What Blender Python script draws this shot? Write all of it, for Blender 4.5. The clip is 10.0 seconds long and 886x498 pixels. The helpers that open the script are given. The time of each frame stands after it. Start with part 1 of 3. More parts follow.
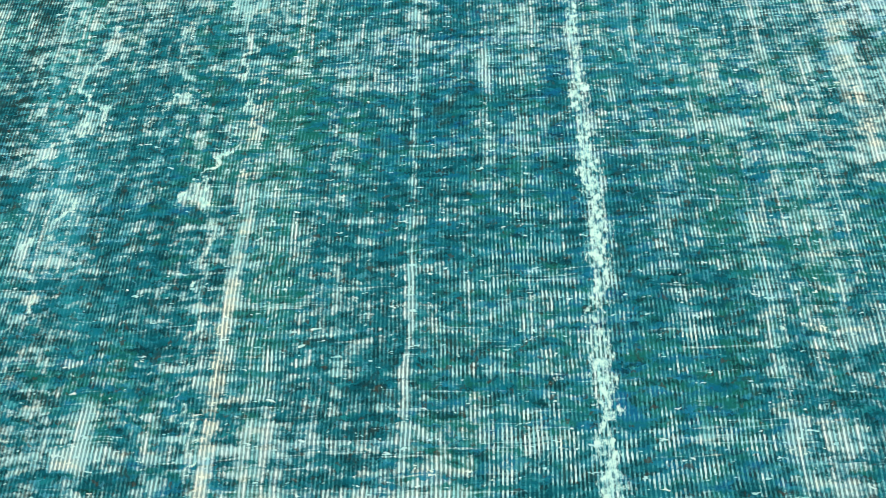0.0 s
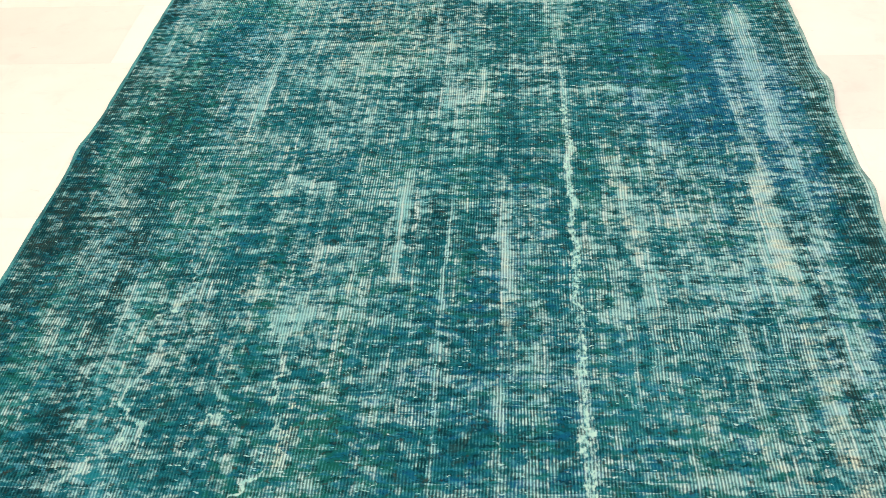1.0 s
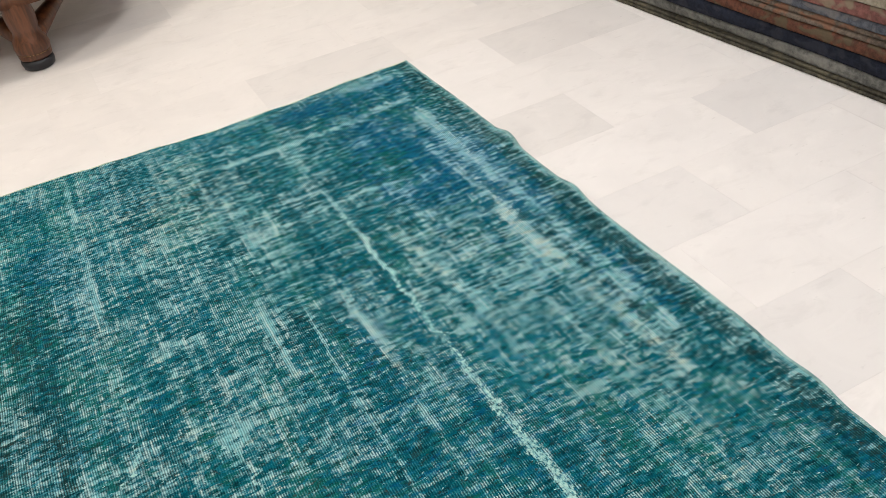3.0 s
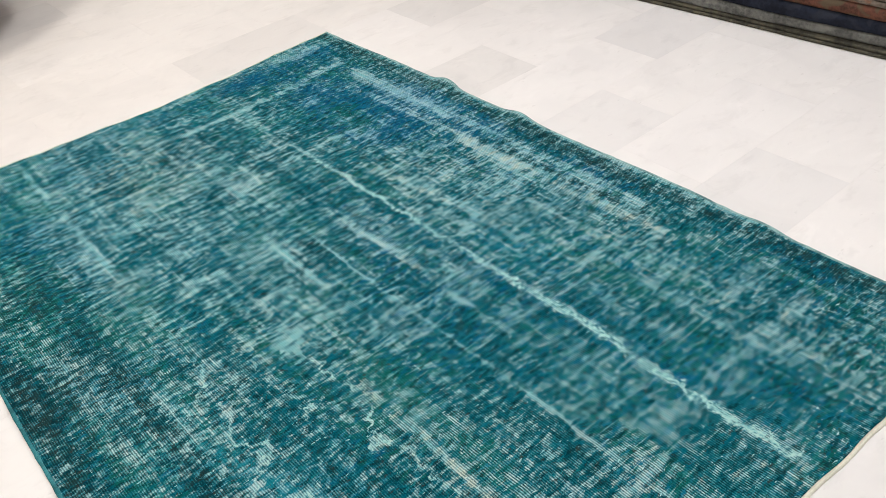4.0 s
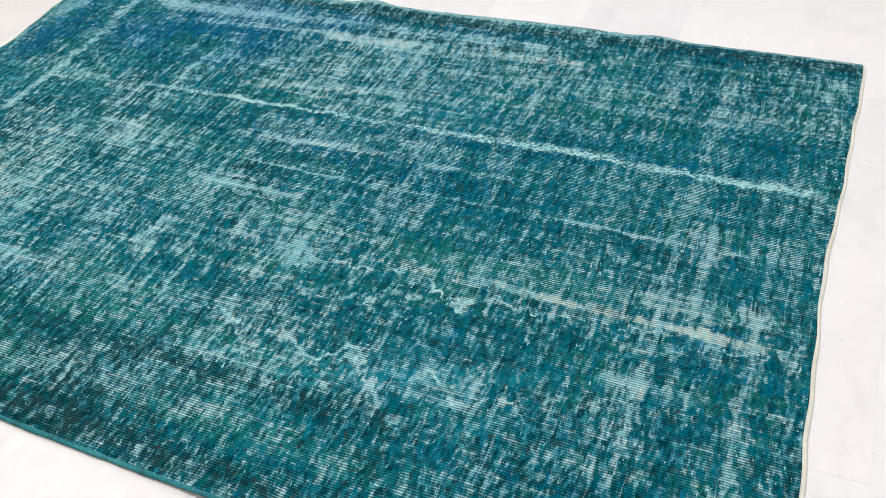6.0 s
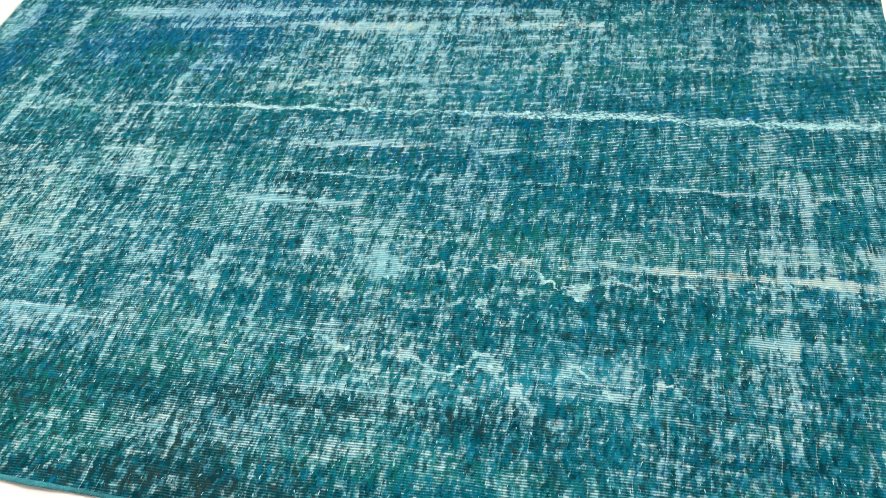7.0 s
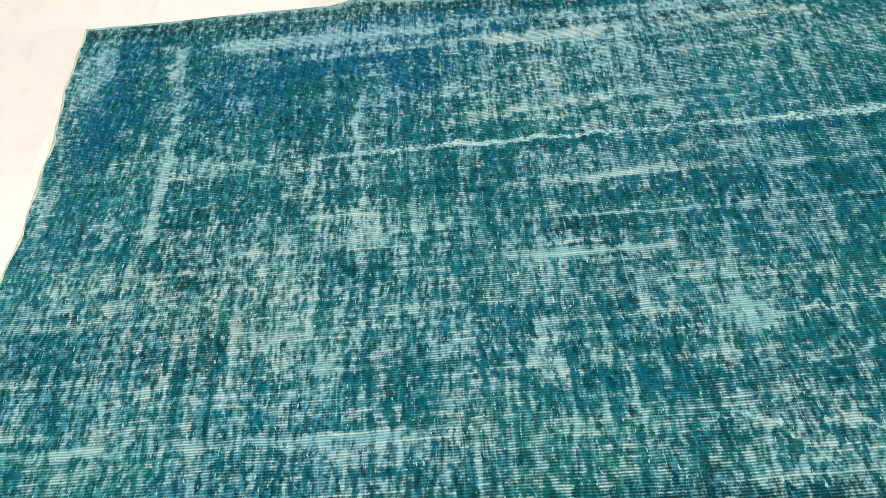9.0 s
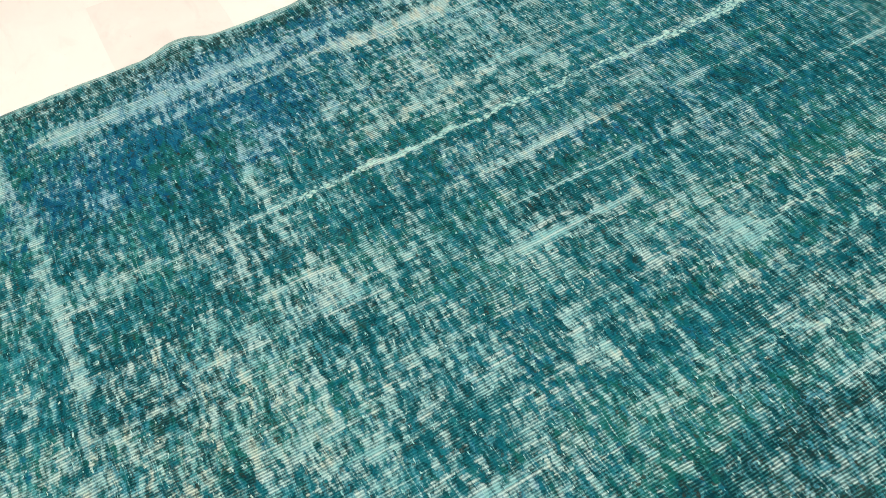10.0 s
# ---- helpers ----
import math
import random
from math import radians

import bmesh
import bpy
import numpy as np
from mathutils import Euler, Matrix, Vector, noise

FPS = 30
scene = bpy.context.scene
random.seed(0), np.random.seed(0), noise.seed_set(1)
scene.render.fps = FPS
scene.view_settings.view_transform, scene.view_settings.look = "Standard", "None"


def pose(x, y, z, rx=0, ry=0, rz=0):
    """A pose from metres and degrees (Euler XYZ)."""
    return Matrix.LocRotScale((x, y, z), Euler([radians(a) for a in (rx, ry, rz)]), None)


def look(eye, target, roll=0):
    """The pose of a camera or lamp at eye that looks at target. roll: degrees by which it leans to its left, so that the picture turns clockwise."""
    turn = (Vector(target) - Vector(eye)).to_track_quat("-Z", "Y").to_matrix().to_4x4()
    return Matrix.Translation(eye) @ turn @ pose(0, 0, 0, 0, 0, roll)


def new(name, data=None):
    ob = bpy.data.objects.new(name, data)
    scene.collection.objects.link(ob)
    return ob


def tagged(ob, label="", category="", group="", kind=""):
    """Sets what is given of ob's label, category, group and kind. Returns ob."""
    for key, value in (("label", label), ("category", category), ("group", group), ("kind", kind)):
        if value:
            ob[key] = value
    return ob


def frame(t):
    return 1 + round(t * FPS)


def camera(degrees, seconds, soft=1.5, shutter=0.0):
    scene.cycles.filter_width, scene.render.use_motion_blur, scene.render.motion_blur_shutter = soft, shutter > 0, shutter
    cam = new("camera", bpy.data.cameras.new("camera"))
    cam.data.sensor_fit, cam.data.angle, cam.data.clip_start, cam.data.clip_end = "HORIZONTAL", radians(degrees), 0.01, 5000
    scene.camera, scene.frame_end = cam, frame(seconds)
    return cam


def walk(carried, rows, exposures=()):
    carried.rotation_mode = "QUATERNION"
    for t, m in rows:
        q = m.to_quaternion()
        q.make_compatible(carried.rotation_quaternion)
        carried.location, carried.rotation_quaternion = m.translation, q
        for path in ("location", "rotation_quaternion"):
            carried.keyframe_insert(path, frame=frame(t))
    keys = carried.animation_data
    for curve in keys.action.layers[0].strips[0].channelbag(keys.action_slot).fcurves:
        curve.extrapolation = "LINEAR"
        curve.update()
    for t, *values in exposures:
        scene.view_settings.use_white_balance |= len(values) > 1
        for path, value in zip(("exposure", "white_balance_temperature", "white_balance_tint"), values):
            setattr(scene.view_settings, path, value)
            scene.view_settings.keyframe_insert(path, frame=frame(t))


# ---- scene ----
cam = camera(53.0, 10.0, soft=0.9, shutter=0.0)
PATH = [
    (0, (-0.742, -0.053, 1.079), (-0.874, 0.999, -0.617), -7.8),
    (0.5, (-0.751, 0.011, 1.19), (-0.88, 1.267, -0.361), -4.1),
    (1, (-0.735, 0.051, 1.278), (-0.897, 1.471, -0.12), -4.2),
    (1.5, (-0.745, 0.025, 1.357), (-0.901, 1.574, 0.102), -2.6),
    (2, (-0.846, -0.067, 1.452), (-0.861, 1.542, 0.264), -5.9),
    (2.5, (-1.037, -0.223, 1.504), (-0.704, 1.324, 0.281), -8.1),
    (2.7, (-1.081, -0.296, 1.513), (-0.634, 1.233, 0.304), -8.7),
    (3.8, (-1.696, -0.451, 1.507), (-0.807, 0.9, 0.33), -7.7),
    (4, (-1.818, -0.461, 1.507), (-0.883, 0.832, 0.301), -7.4),
    (4.5, (-2.053, -0.502, 1.498), (-0.955, 0.632, 0.27), -5.9),
    (5, (-2.244, -0.381, 1.448), (-0.995, 0.577, 0.214), -5.4),
    (5.5, (-2.397, -0.117, 1.409), (-1.083, 0.693, 0.137), -5.8),
    (5.7, (-2.407, -0.017, 1.39), (-1.088, 0.742, 0.093), -6.2),
    (6.8, (-2.398, 0.521, 1.371), (-1.065, 0.992, -0.044), -8.2),
    (7, (-2.429, 0.614, 1.393), (-1.082, 1.037, -0.023), -8.6),
    (7.5, (-2.385, 0.834, 1.368), (-1.015, 1.175, -0.049), -7.6),
    (8, (-2.282, 1.13, 1.351), (-0.919, 1.463, -0.074), -5.8),
    (8.5, (-2.261, 1.429, 1.372), (-0.899, 1.665, -0.074), -5.9),
    (9, (-2.182, 1.677, 1.351), (-0.828, 1.731, -0.12), -6.2),
    (9.5, (-1.966, 1.908, 1.313), (-0.68, 1.797, -0.215), -7.7),
    (10, (-1.899, 2.086, 1.336), (-0.735, 1.595, -0.214), -7.3),
]
walk(cam, [(t, look(eye, target, roll)) for t, eye, target, roll in PATH],
     exposures=[(0, 0.56, 6750, 10), (0.6, 0.40, 6900, 10), (1.0, 0.18, 7150, 10), (1.5, -0.17, 7000, 10), (2.0, -0.25, 6700, 10), (2.7, -0.18, 6500, 10),
                (4.0, -0.08, 6250, 10), (5.0, -0.08, 6000, 10), (5.7, -0.06, 5900, 10), (6.8, 0.38, 6150, 10), (7.5, 0.4, 6100, 10), (8.0, 0.26, 6200, 10),
                (8.5, 0.14, 6350, 10), (9.5, 0.1, 6700, 10), (10.0, 0.16, 6950, 10)])

# ---------------------------------------------------------------- world and lamps
world = bpy.data.worlds.new("world")
world.use_nodes = True
scene.world = world
world.node_tree.nodes["Background"].inputs[0].default_value = (0.9, 0.95, 1.0, 1)
world.node_tree.nodes["Background"].inputs[1].default_value = 0.05

CEILING = 2.85
# x, y, watts, colour of the square ceiling panels
PANELS = [
    (0.9, 1.2, 27, (0.95, 0.97, 1.0)),
    (0.9, -1.2, 19, (0.95, 0.96, 1.0)),
    (-1.4, -1.2, 22, (0.97, 0.97, 0.97)),
    (-1.4, 1.4, 27, (0.98, 0.98, 0.97)),
    (0.6, 3.9, 28, (1.0, 0.97, 0.92)),
    (-1.6, 3.7, 23, (1.0, 0.91, 0.78)),
    (-3.0, 2.6, 14, (1.0, 0.92, 0.82)),
    (-2.6, 5.4, 16, (1.0, 0.90, 0.80)),
]
for px, py, watts, tone in PANELS:
    lamp = bpy.data.lights.new("panel_lamp", "AREA")
    lamp.shape, lamp.size, lamp.energy, lamp.color = "SQUARE", 0.5, watts, tone
    new("panel_lamp", lamp).matrix_world = pose(px, py, CEILING - 0.035)


# ---------------------------------------------------------------- node helpers
class Shader:
    """A material under construction; each method adds one node and returns its output."""

    def __init__(self, name):
        self.material = bpy.data.materials.new(name)
        self.material.use_nodes = True
        self.tree = self.material.node_tree
        self.surface = self.tree.nodes["Principled BSDF"]

    def node(self, kind):
        return self.tree.nodes.new(kind)

    def put(self, socket, value):
        if isinstance(value, bpy.types.NodeSocket):
            self.tree.links.new(value, socket)
        elif isinstance(value, tuple) and len(value) == 3 and len(socket.default_value) == 4:
            socket.default_value = (*value, 1)
        else:
            socket.default_value = value

    def calc(self, operation, a, b=0.0, c=0.0, clamp=False):
        n = self.node("ShaderNodeMath")
        n.operation, n.use_clamp = operation, clamp
        for socket, value in zip(n.inputs, (a, b, c)):
            self.put(socket, value)
        return n.outputs[0]

    def add(self, a, b):
        return self.calc("ADD", a, b)

    def mul(self, a, b, clamp=False):
        return self.calc("MULTIPLY", a, b, clamp=clamp)

    def place(self):
        return self.node("ShaderNodeTexCoord").outputs["Object"]

    def stretched(self, vector, factors, offset=(0.0, 0.0, 0.0)):
        n = self.node("ShaderNodeVectorMath")
        n.operation = "MULTIPLY_ADD"
        self.put(n.inputs[0], vector), self.put(n.inputs[1], factors), self.put(n.inputs[2], offset)
        return n.outputs[0]

    def noise(self, vector, scale=1.0, detail=2.0, rough=0.5, distortion=0.0, colour=False):
        n = self.node("ShaderNodeTexNoise")
        self.put(n.inputs["Vector"], vector)
        n.inputs["Scale"].default_value, n.inputs["Detail"].default_value = scale, detail
        n.inputs["Roughness"].default_value, n.inputs["Distortion"].default_value = rough, distortion
        return n.outputs["Color" if colour else "Fac"]

    def step(self, value, low, high):
        """0 below low, 1 above high, smooth between."""
        n = self.node("ShaderNodeMapRange")
        n.interpolation_type = "SMOOTHSTEP"
        self.put(n.inputs[0], value), self.put(n.inputs[1], low), self.put(n.inputs[2], high)
        return n.outputs[0]

    def mix(self, factor, a, b, blend="MIX"):
        n = self.node("ShaderNodeMix")
        n.data_type, n.blend_type = "RGBA", blend
        self.put(n.inputs[0], factor), self.put(n.inputs[6], a), self.put(n.inputs[7], b)
        return n.outputs[2]

    def field(self, name):
        n = self.node("ShaderNodeAttribute")
        n.attribute_name = name
        s = self.node("ShaderNodeSeparateColor")
        self.put(s.inputs[0], n.outputs["Color"])
        return s.outputs

    def random(self):
        return self.node("ShaderNodeObjectInfo").outputs["Random"]

    def bump(self, height, distance, strength=1.0):
        n = self.node("ShaderNodeBump")
        n.inputs["Strength"].default_value, n.inputs["Distance"].default_value = strength, distance
        self.put(n.inputs["Height"], height)
        self.put(self.surface.inputs["Normal"], n.outputs[0])

    def finish(self, colour, roughness, metallic=0.0, specular=0.5):
        for key, value in (("Base Color", colour), ("Roughness", roughness), ("Metallic", metallic), ("Specular IOR Level", specular)):
            self.put(self.surface.inputs[key], value)
        return self.material


# ---------------------------------------------------------------- materials
WARP = 0.0056  # spacing of the bare cotton warps


def rug_pile_material():
    """Over-dyed worn wool: white cotton warps along the rug show wherever the teal pile is worn away, in bands across it."""
    m = Shader("worn_overdyed_wool")
    p = m.place()

    def centred(value, factor):
        return m.mul(m.add(value, -0.5), factor)

    def most(a, b):
        return m.calc("MAXIMUM", a, b)

    wear, solid, warm = m.field("wear")[:3]
    blue, dark, bright = m.field("dye")[:3]
    fuzz, clear = m.field("weave")[:2]
    bent = m.stretched(m.noise(p, 2.6, 2.0, colour=True), (0.016, 0.024, 0.0), p)
    bent = m.stretched(m.noise(p, 14.0, 1.0, colour=True), (0.005, 0.012, 0.0), bent)
    ragged = m.stretched(m.noise(p, 170.0, 1.0, colour=True), (0.0014, 0.003, 0.0), bent)
    torn = m.stretched(m.noise(p, 210.0, 1.0, colour=True), (0.010, 0.009, 0.0), bent)
    cut = m.node("ShaderNodeSeparateXYZ")
    m.put(cut.inputs[0], ragged)
    across = m.mul(cut.outputs[0], 1.0 / WARP)
    wave = m.calc("SINE", m.mul(across, 2 * math.pi))
    number = m.calc("FLOOR", m.add(across, 0.25))  # one number for each thread
    line = m.node("ShaderNodeCombineXYZ")
    m.put(line.inputs[0], m.mul(number, 3.17)), m.put(line.inputs[1], cut.outputs[1])
    single = line.outputs[0]
    piece = m.noise(m.stretched(single, (1, 36, 1)), 1.0, 2.0, 0.6)
    long_piece = m.noise(m.stretched(single, (1, 5, 1), (9, 3, 4)), 1.0, 2.0, 0.6)
    band = m.noise(m.stretched(torn, (12, 34, 1), (1, 5, 2)), 1.0, 3.0, 0.66)
    dash = m.noise(m.stretched(torn, (32, 98, 1), (3, 2, 7)), 1.0, 3.0, 0.65)
    streak = m.noise(m.stretched(bent, (120, 3.2, 1), (3, 9, 2)), 1.0, 3.0, 0.6)
    rows = m.noise(m.stretched(bent, (5.5, 165, 1), (8, 2, 6)), 1.0, 3.0, 0.6)
    column = m.noise(m.stretched(bent, (44, 1.9, 1), (5, 7, 9)), 1.0, 2.0, 0.6)
    wide_column = m.noise(m.stretched(bent, (12, 0.9, 1), (7, 2, 4)), 1.0, 2.0, 0.55)
    course = m.noise(m.stretched(bent, (2.0, 52, 1), (6, 3, 2)), 1.0, 2.0, 0.6)
    patch = m.noise(bent, 6.0, 3.0, 0.6)
    clump = m.noise(m.stretched(torn, (60, 78, 1), (2, 4, 1)), 1.0, 2.0, 0.6)
    # how bare the ground is
    bias = m.add(m.add(m.mul(wear, 0.60), centred(patch, 0.30)), m.add(m.add(centred(column, 0.30), centred(wide_column, 0.14)), centred(course, 0.36)))
    level = m.add(m.add(bias, centred(band, 0.90)), m.add(m.add(centred(dash, 0.95), centred(piece, 0.40)), m.add(centred(long_piece, 0.24), centred(clump, 0.40))))
    along = m.add(m.add(bias, centred(streak, 0.90)), m.add(centred(clump, 0.40), centred(band, 0.30)))
    in_rows = m.add(m.add(bias, centred(rows, 1.35)), m.add(centred(clump, 0.42), centred(streak, 0.20)))
    bare = m.step(level, -0.08, 0.19)
    bare = most(bare, m.mul(m.step(along, 0.02, 0.28), 0.9))
    row_bare = m.step(in_rows, 0.06, 0.26)
    # the cotton threads and the gaps between them
    profile = m.step(wave, -0.20, 0.55)
    packed = m.calc("ADD", m.mul(m.step(level, 0.10, 0.50), 0.22), m.add(m.mul(clear, -0.48), 0.48), clamp=True)
    shown = m.add(m.mul(profile, m.calc("SUBTRACT", 1.0, packed)), packed)
    blot = m.noise(m.stretched(p, (1.1, 0.7, 1.0)), 130.0, 3.0, 0.62)
    full = m.mul(m.step(m.add(solid, centred(blot, 1.8)), 0.24, 0.60), m.step(solid, 0.02, 0.12))
    knots = m.step(m.add(m.noise(m.stretched(ragged, (0.50, 1.35, 1.0), (4, 4, 0)), 112.0, 2.0, 0.6), m.mul(bias, 0.22)), 0.655, 0.70)
    full = most(m.mul(full, 0.92), m.mul(knots, 0.90))
    cover = most(m.mul(bare, m.mul(shown, 0.94)), full)
    cover = most(cover, m.mul(row_bare, m.add(m.mul(profile, 0.55), 0.27)))
    # short across-lying dashes of faded pile
    lick = m.noise(m.stretched(torn, (30, 92, 1), (8, 1, 5)), 1.0, 3.0, 0.64)
    lick = m.step(m.add(m.add(lick, centred(clump, 0.55)), m.add(m.mul(fuzz, 0.07), m.mul(bias, 0.50))), 0.53, 0.64)
    faded = m.mul(m.mul(lick, m.add(m.mul(fuzz, 0.45), 0.42), clamp=True), m.add(m.mul(profile, 0.5), 0.5))
    faint = m.mul(m.step(level, -0.34, 0.02), m.mul(profile, m.add(m.mul(clear, 0.25), 0.36)))
    # dyed wool
    tone = m.noise(m.stretched(torn, (22, 58, 1), (1, 6, 3)), 1.0, 3.0, 0.62)
    zone = m.noise(bent, 4.0, 2.0, 0.5)
    wool = m.mix(m.step(m.add(m.mul(tone, 0.75), m.mul(zone, 0.4)), 0.42, 0.74), (0.001, 0.044, 0.060), (0.001, 0.096, 0.134))
    wool = m.mix(m.step(m.add(m.add(tone, m.mul(zone, 0.5)), m.add(m.mul(blue, 0.55), centred(course, 0.4))), 0.84, 1.12), wool, (0.002, 0.066, 0.145))
    green = m.noise(m.stretched(torn, (22, 54, 1), (11, 2, 7)), 1.0, 3.0, 0.62)
    wool = m.mix(m.mul(m.step(m.add(m.add(green, centred(wide_column, 0.7)), centred(zone, 0.7)), 0.48, 0.68), 0.8), wool, (0.005, 0.084, 0.064))
    wool = m.mix(m.mul(bright, 0.55, clamp=True), wool, (0.010, 0.20, 0.26))
    lively = m.noise(m.stretched(torn, (27, 82, 1), (14, 6, 9)), 1.0, 2.0, 0.6)
    wool = m.mix(m.mul(m.step(lively, 0.56, 0.66), 0.55), wool, m.mix(m.step(zone, 0.42, 0.58), (0.006, 0.150, 0.175), (0.008, 0.130, 0.245)))
    shade = m.noise(m.stretched(torn, (34, 76, 1), (2, 8, 4)), 1.0, 3.0, 0.66)
    wool = m.mix(m.mul(m.step(m.add(shade, m.mul(dark, 0.26)), 0.50, 0.62), 0.72), wool, (0.002, 0.015, 0.019))
    moth = m.noise(m.stretched(bent, (1.0, 1.15, 1), (8, 4, 3)), 30.0, 4.0, 0.68, 0.6)
    wool = m.mix(m.mul(m.step(m.add(moth, m.mul(dark, 0.20)), 0.55, 0.68), 0.65), wool, (0.015, 0.030, 0.027))
    wool = m.mix(faded, wool, m.mix(m.step(zone, 0.4, 0.6), (0.06, 0.27, 0.38), (0.055, 0.29, 0.30)))
    wool = m.mix(faint, wool, (0.04, 0.25, 0.28))
    fleck = m.noise(m.stretched(torn, (62, 96, 1), (5, 5, 1)), 1.0, 2.0, 0.55)
    wool = m.mix(m.mul(m.step(m.add(fleck, m.mul(dark, 0.02)), 0.62, 0.68), 0.65), wool, (0.034, 0.034, 0.026))
    gap = m.mul(m.calc("SUBTRACT", 1.0, profile), m.add(m.mul(bare, 0.30), 0.05))
    wool = m.mix(gap, wool, (0.002, 0.020, 0.026))
    # undyed and pale-dyed cotton
    hue = m.noise(m.stretched(ragged, (14, 50, 1), (9, 1, 2)), 1.0, 2.0, 0.6)
    cotton = m.mix(m.step(long_piece, 0.35, 0.68), (0.20, 0.45, 0.47), (0.43, 0.58, 0.57))
    cotton = m.mix(m.mul(m.step(m.add(hue, m.mul(warm, 0.30)), 0.60, 0.86), 0.75), cotton, (0.52, 0.56, 0.45))
    cotton = m.mix(m.mul(m.step(m.add(tone, m.mul(blue, 0.4)), 0.56, 0.90), 0.7), cotton, (0.22, 0.42, 0.54))
    cotton = m.mix(m.mul(full, m.calc("SUBTRACT", 1.0, knots)), cotton, m.mix(m.step(blot, 0.4, 0.65), (0.18, 0.44, 0.43), (0.38, 0.58, 0.53)))
    colour = m.mix(cover, wool, cotton)
    nap = m.noise(m.stretched(bent, (60, 120, 1), (1, 5, 9)), 1.0, 2.0, 0.5)
    m.bump(m.add(nap, m.mul(wave, 0.10)), 0.003, 0.6)
    return m.finish(colour, 0.95, specular=0.02)


def cloth(name, low, high, fleck, size=(30, 90), amount=0.6, rough=0.95):
    """A woven wool in two tones with a third worked in as flecks."""
    m = Shader(name)
    p = m.place()
    broad = m.noise(p, 7.0, 3.0, 0.6)
    grain = m.noise(m.stretched(p, (size[0], size[1], size[1])), 1.0, 3.0, 0.7)
    motif = m.noise(m.stretched(p, (9, 13, 18), (3, 1, 5)), 1.0, 2.0, 0.5, 0.8)
    colour = m.mix(m.step(m.add(m.mul(grain, 0.6), m.mul(broad, 0.5)), 0.38, 0.72), low, high)
    colour = m.mix(m.mul(m.step(motif, 0.5, 0.62), amount), colour, fleck)
    m.bump(m.noise(m.stretched(p, (160, 320, 320)), 1.0, 2.0), 0.002, 0.7)
    return m.finish(colour, rough, specular=0.1)


def marble_material(name, base, vein):
    m = Shader(name)
    p = m.place()
    own = m.random()
    shifted = m.node("ShaderNodeCombineXYZ")
    m.put(shifted.inputs[0], m.mul(own, 37.0)), m.put(shifted.inputs[1], m.mul(own, 91.0)), m.put(shifted.inputs[2], m.mul(own, 13.0))
    q = m.stretched(p, (1, 1, 1), shifted.outputs[0])
    cloud = m.noise(q, 3.2, 4.0, 0.6, 0.7)
    line = m.calc("ABSOLUTE", m.add(m.noise(m.stretched(q, (1.2, 2.6, 1)), 2.2, 5.0, 0.62, 1.2), -0.5))
    veins = m.calc("SUBTRACT", 1.0, m.step(line, 0.0, 0.16))
    speck = m.step(m.noise(m.stretched(q, (0.6, 1.5, 1.0)), 34.0, 3.0, 0.65), 0.66, 0.74)
    lighter = tuple(min(0.9, v * 1.06) for v in base)
    base = tuple(v * 0.965 for v in base)
    colour = m.mix(m.step(cloud, 0.3, 0.7), base, lighter)
    colour = m.mix(m.mul(veins, m.mul(m.step(cloud, 0.45, 0.75), 0.28)), colour, vein)
    blotch = m.noise(m.stretched(q, (0.7, 1.3, 1.0), (3, 5, 1)), 11.0, 4.0, 0.65, 0.5)
    colour = m.mix(m.mul(m.step(blotch, 0.52, 0.72), 0.22), colour, vein)
    colour = m.mix(m.mul(speck, 0.36), colour, vein)
    tint = m.mix(own, (0.97, 0.965, 0.955), (1.0, 1.0, 1.0))
    colour = m.mix(1.0, colour, tint, "MULTIPLY")
    m.bump(m.noise(q, 90.0, 2.0), 0.0004, 0.3)
    return m.finish(colour, m.add(m.mul(cloud, 0.16), 0.30), specular=0.35)


def plaster_material(name, base, scale=3.0):
    m = Shader(name)
    p = m.place()
    soft = m.noise(p, scale, 4.0, 0.6)
    darker = tuple(v * 0.9 for v in base)
    m.bump(m.noise(p, 220.0, 2.0), 0.0006, 0.5)
    return m.finish(m.mix(m.step(soft, 0.35, 0.7), darker, base), 0.85, specular=0.25)


def wood_material():
    m = Shader("polished_brown_wood")
    p = m.place()
    grain = m.noise(m.stretched(p, (40, 40, 4)), 1.0, 4.0, 0.65, 0.6)
    broad = m.noise(p, 9.0, 3.0)
    colour = m.mix(m.step(grain, 0.35, 0.7), (0.055, 0.018, 0.008), (0.155, 0.055, 0.021))
    colour = m.mix(m.mul(m.step(broad, 0.45, 0.75), 0.5), colour, (0.20, 0.08, 0.032))
    m.bump(grain, 0.0008, 0.4)
    return m.finish(colour, m.add(m.mul(broad, 0.2), 0.24), specular=0.5)


def plain(name, colour, roughness, metallic=0.0, scale=30.0, spread=0.2):
    m = Shader(name)
    p = m.place()
    n = m.noise(p, scale, 3.0, 0.6)
    other = tuple(v * (1 - spread) for v in colour)
    m.bump(n, 0.0006, 0.4)
    return m.finish(m.mix(m.step(n, 0.3, 0.7), other, colour), roughness, metallic)


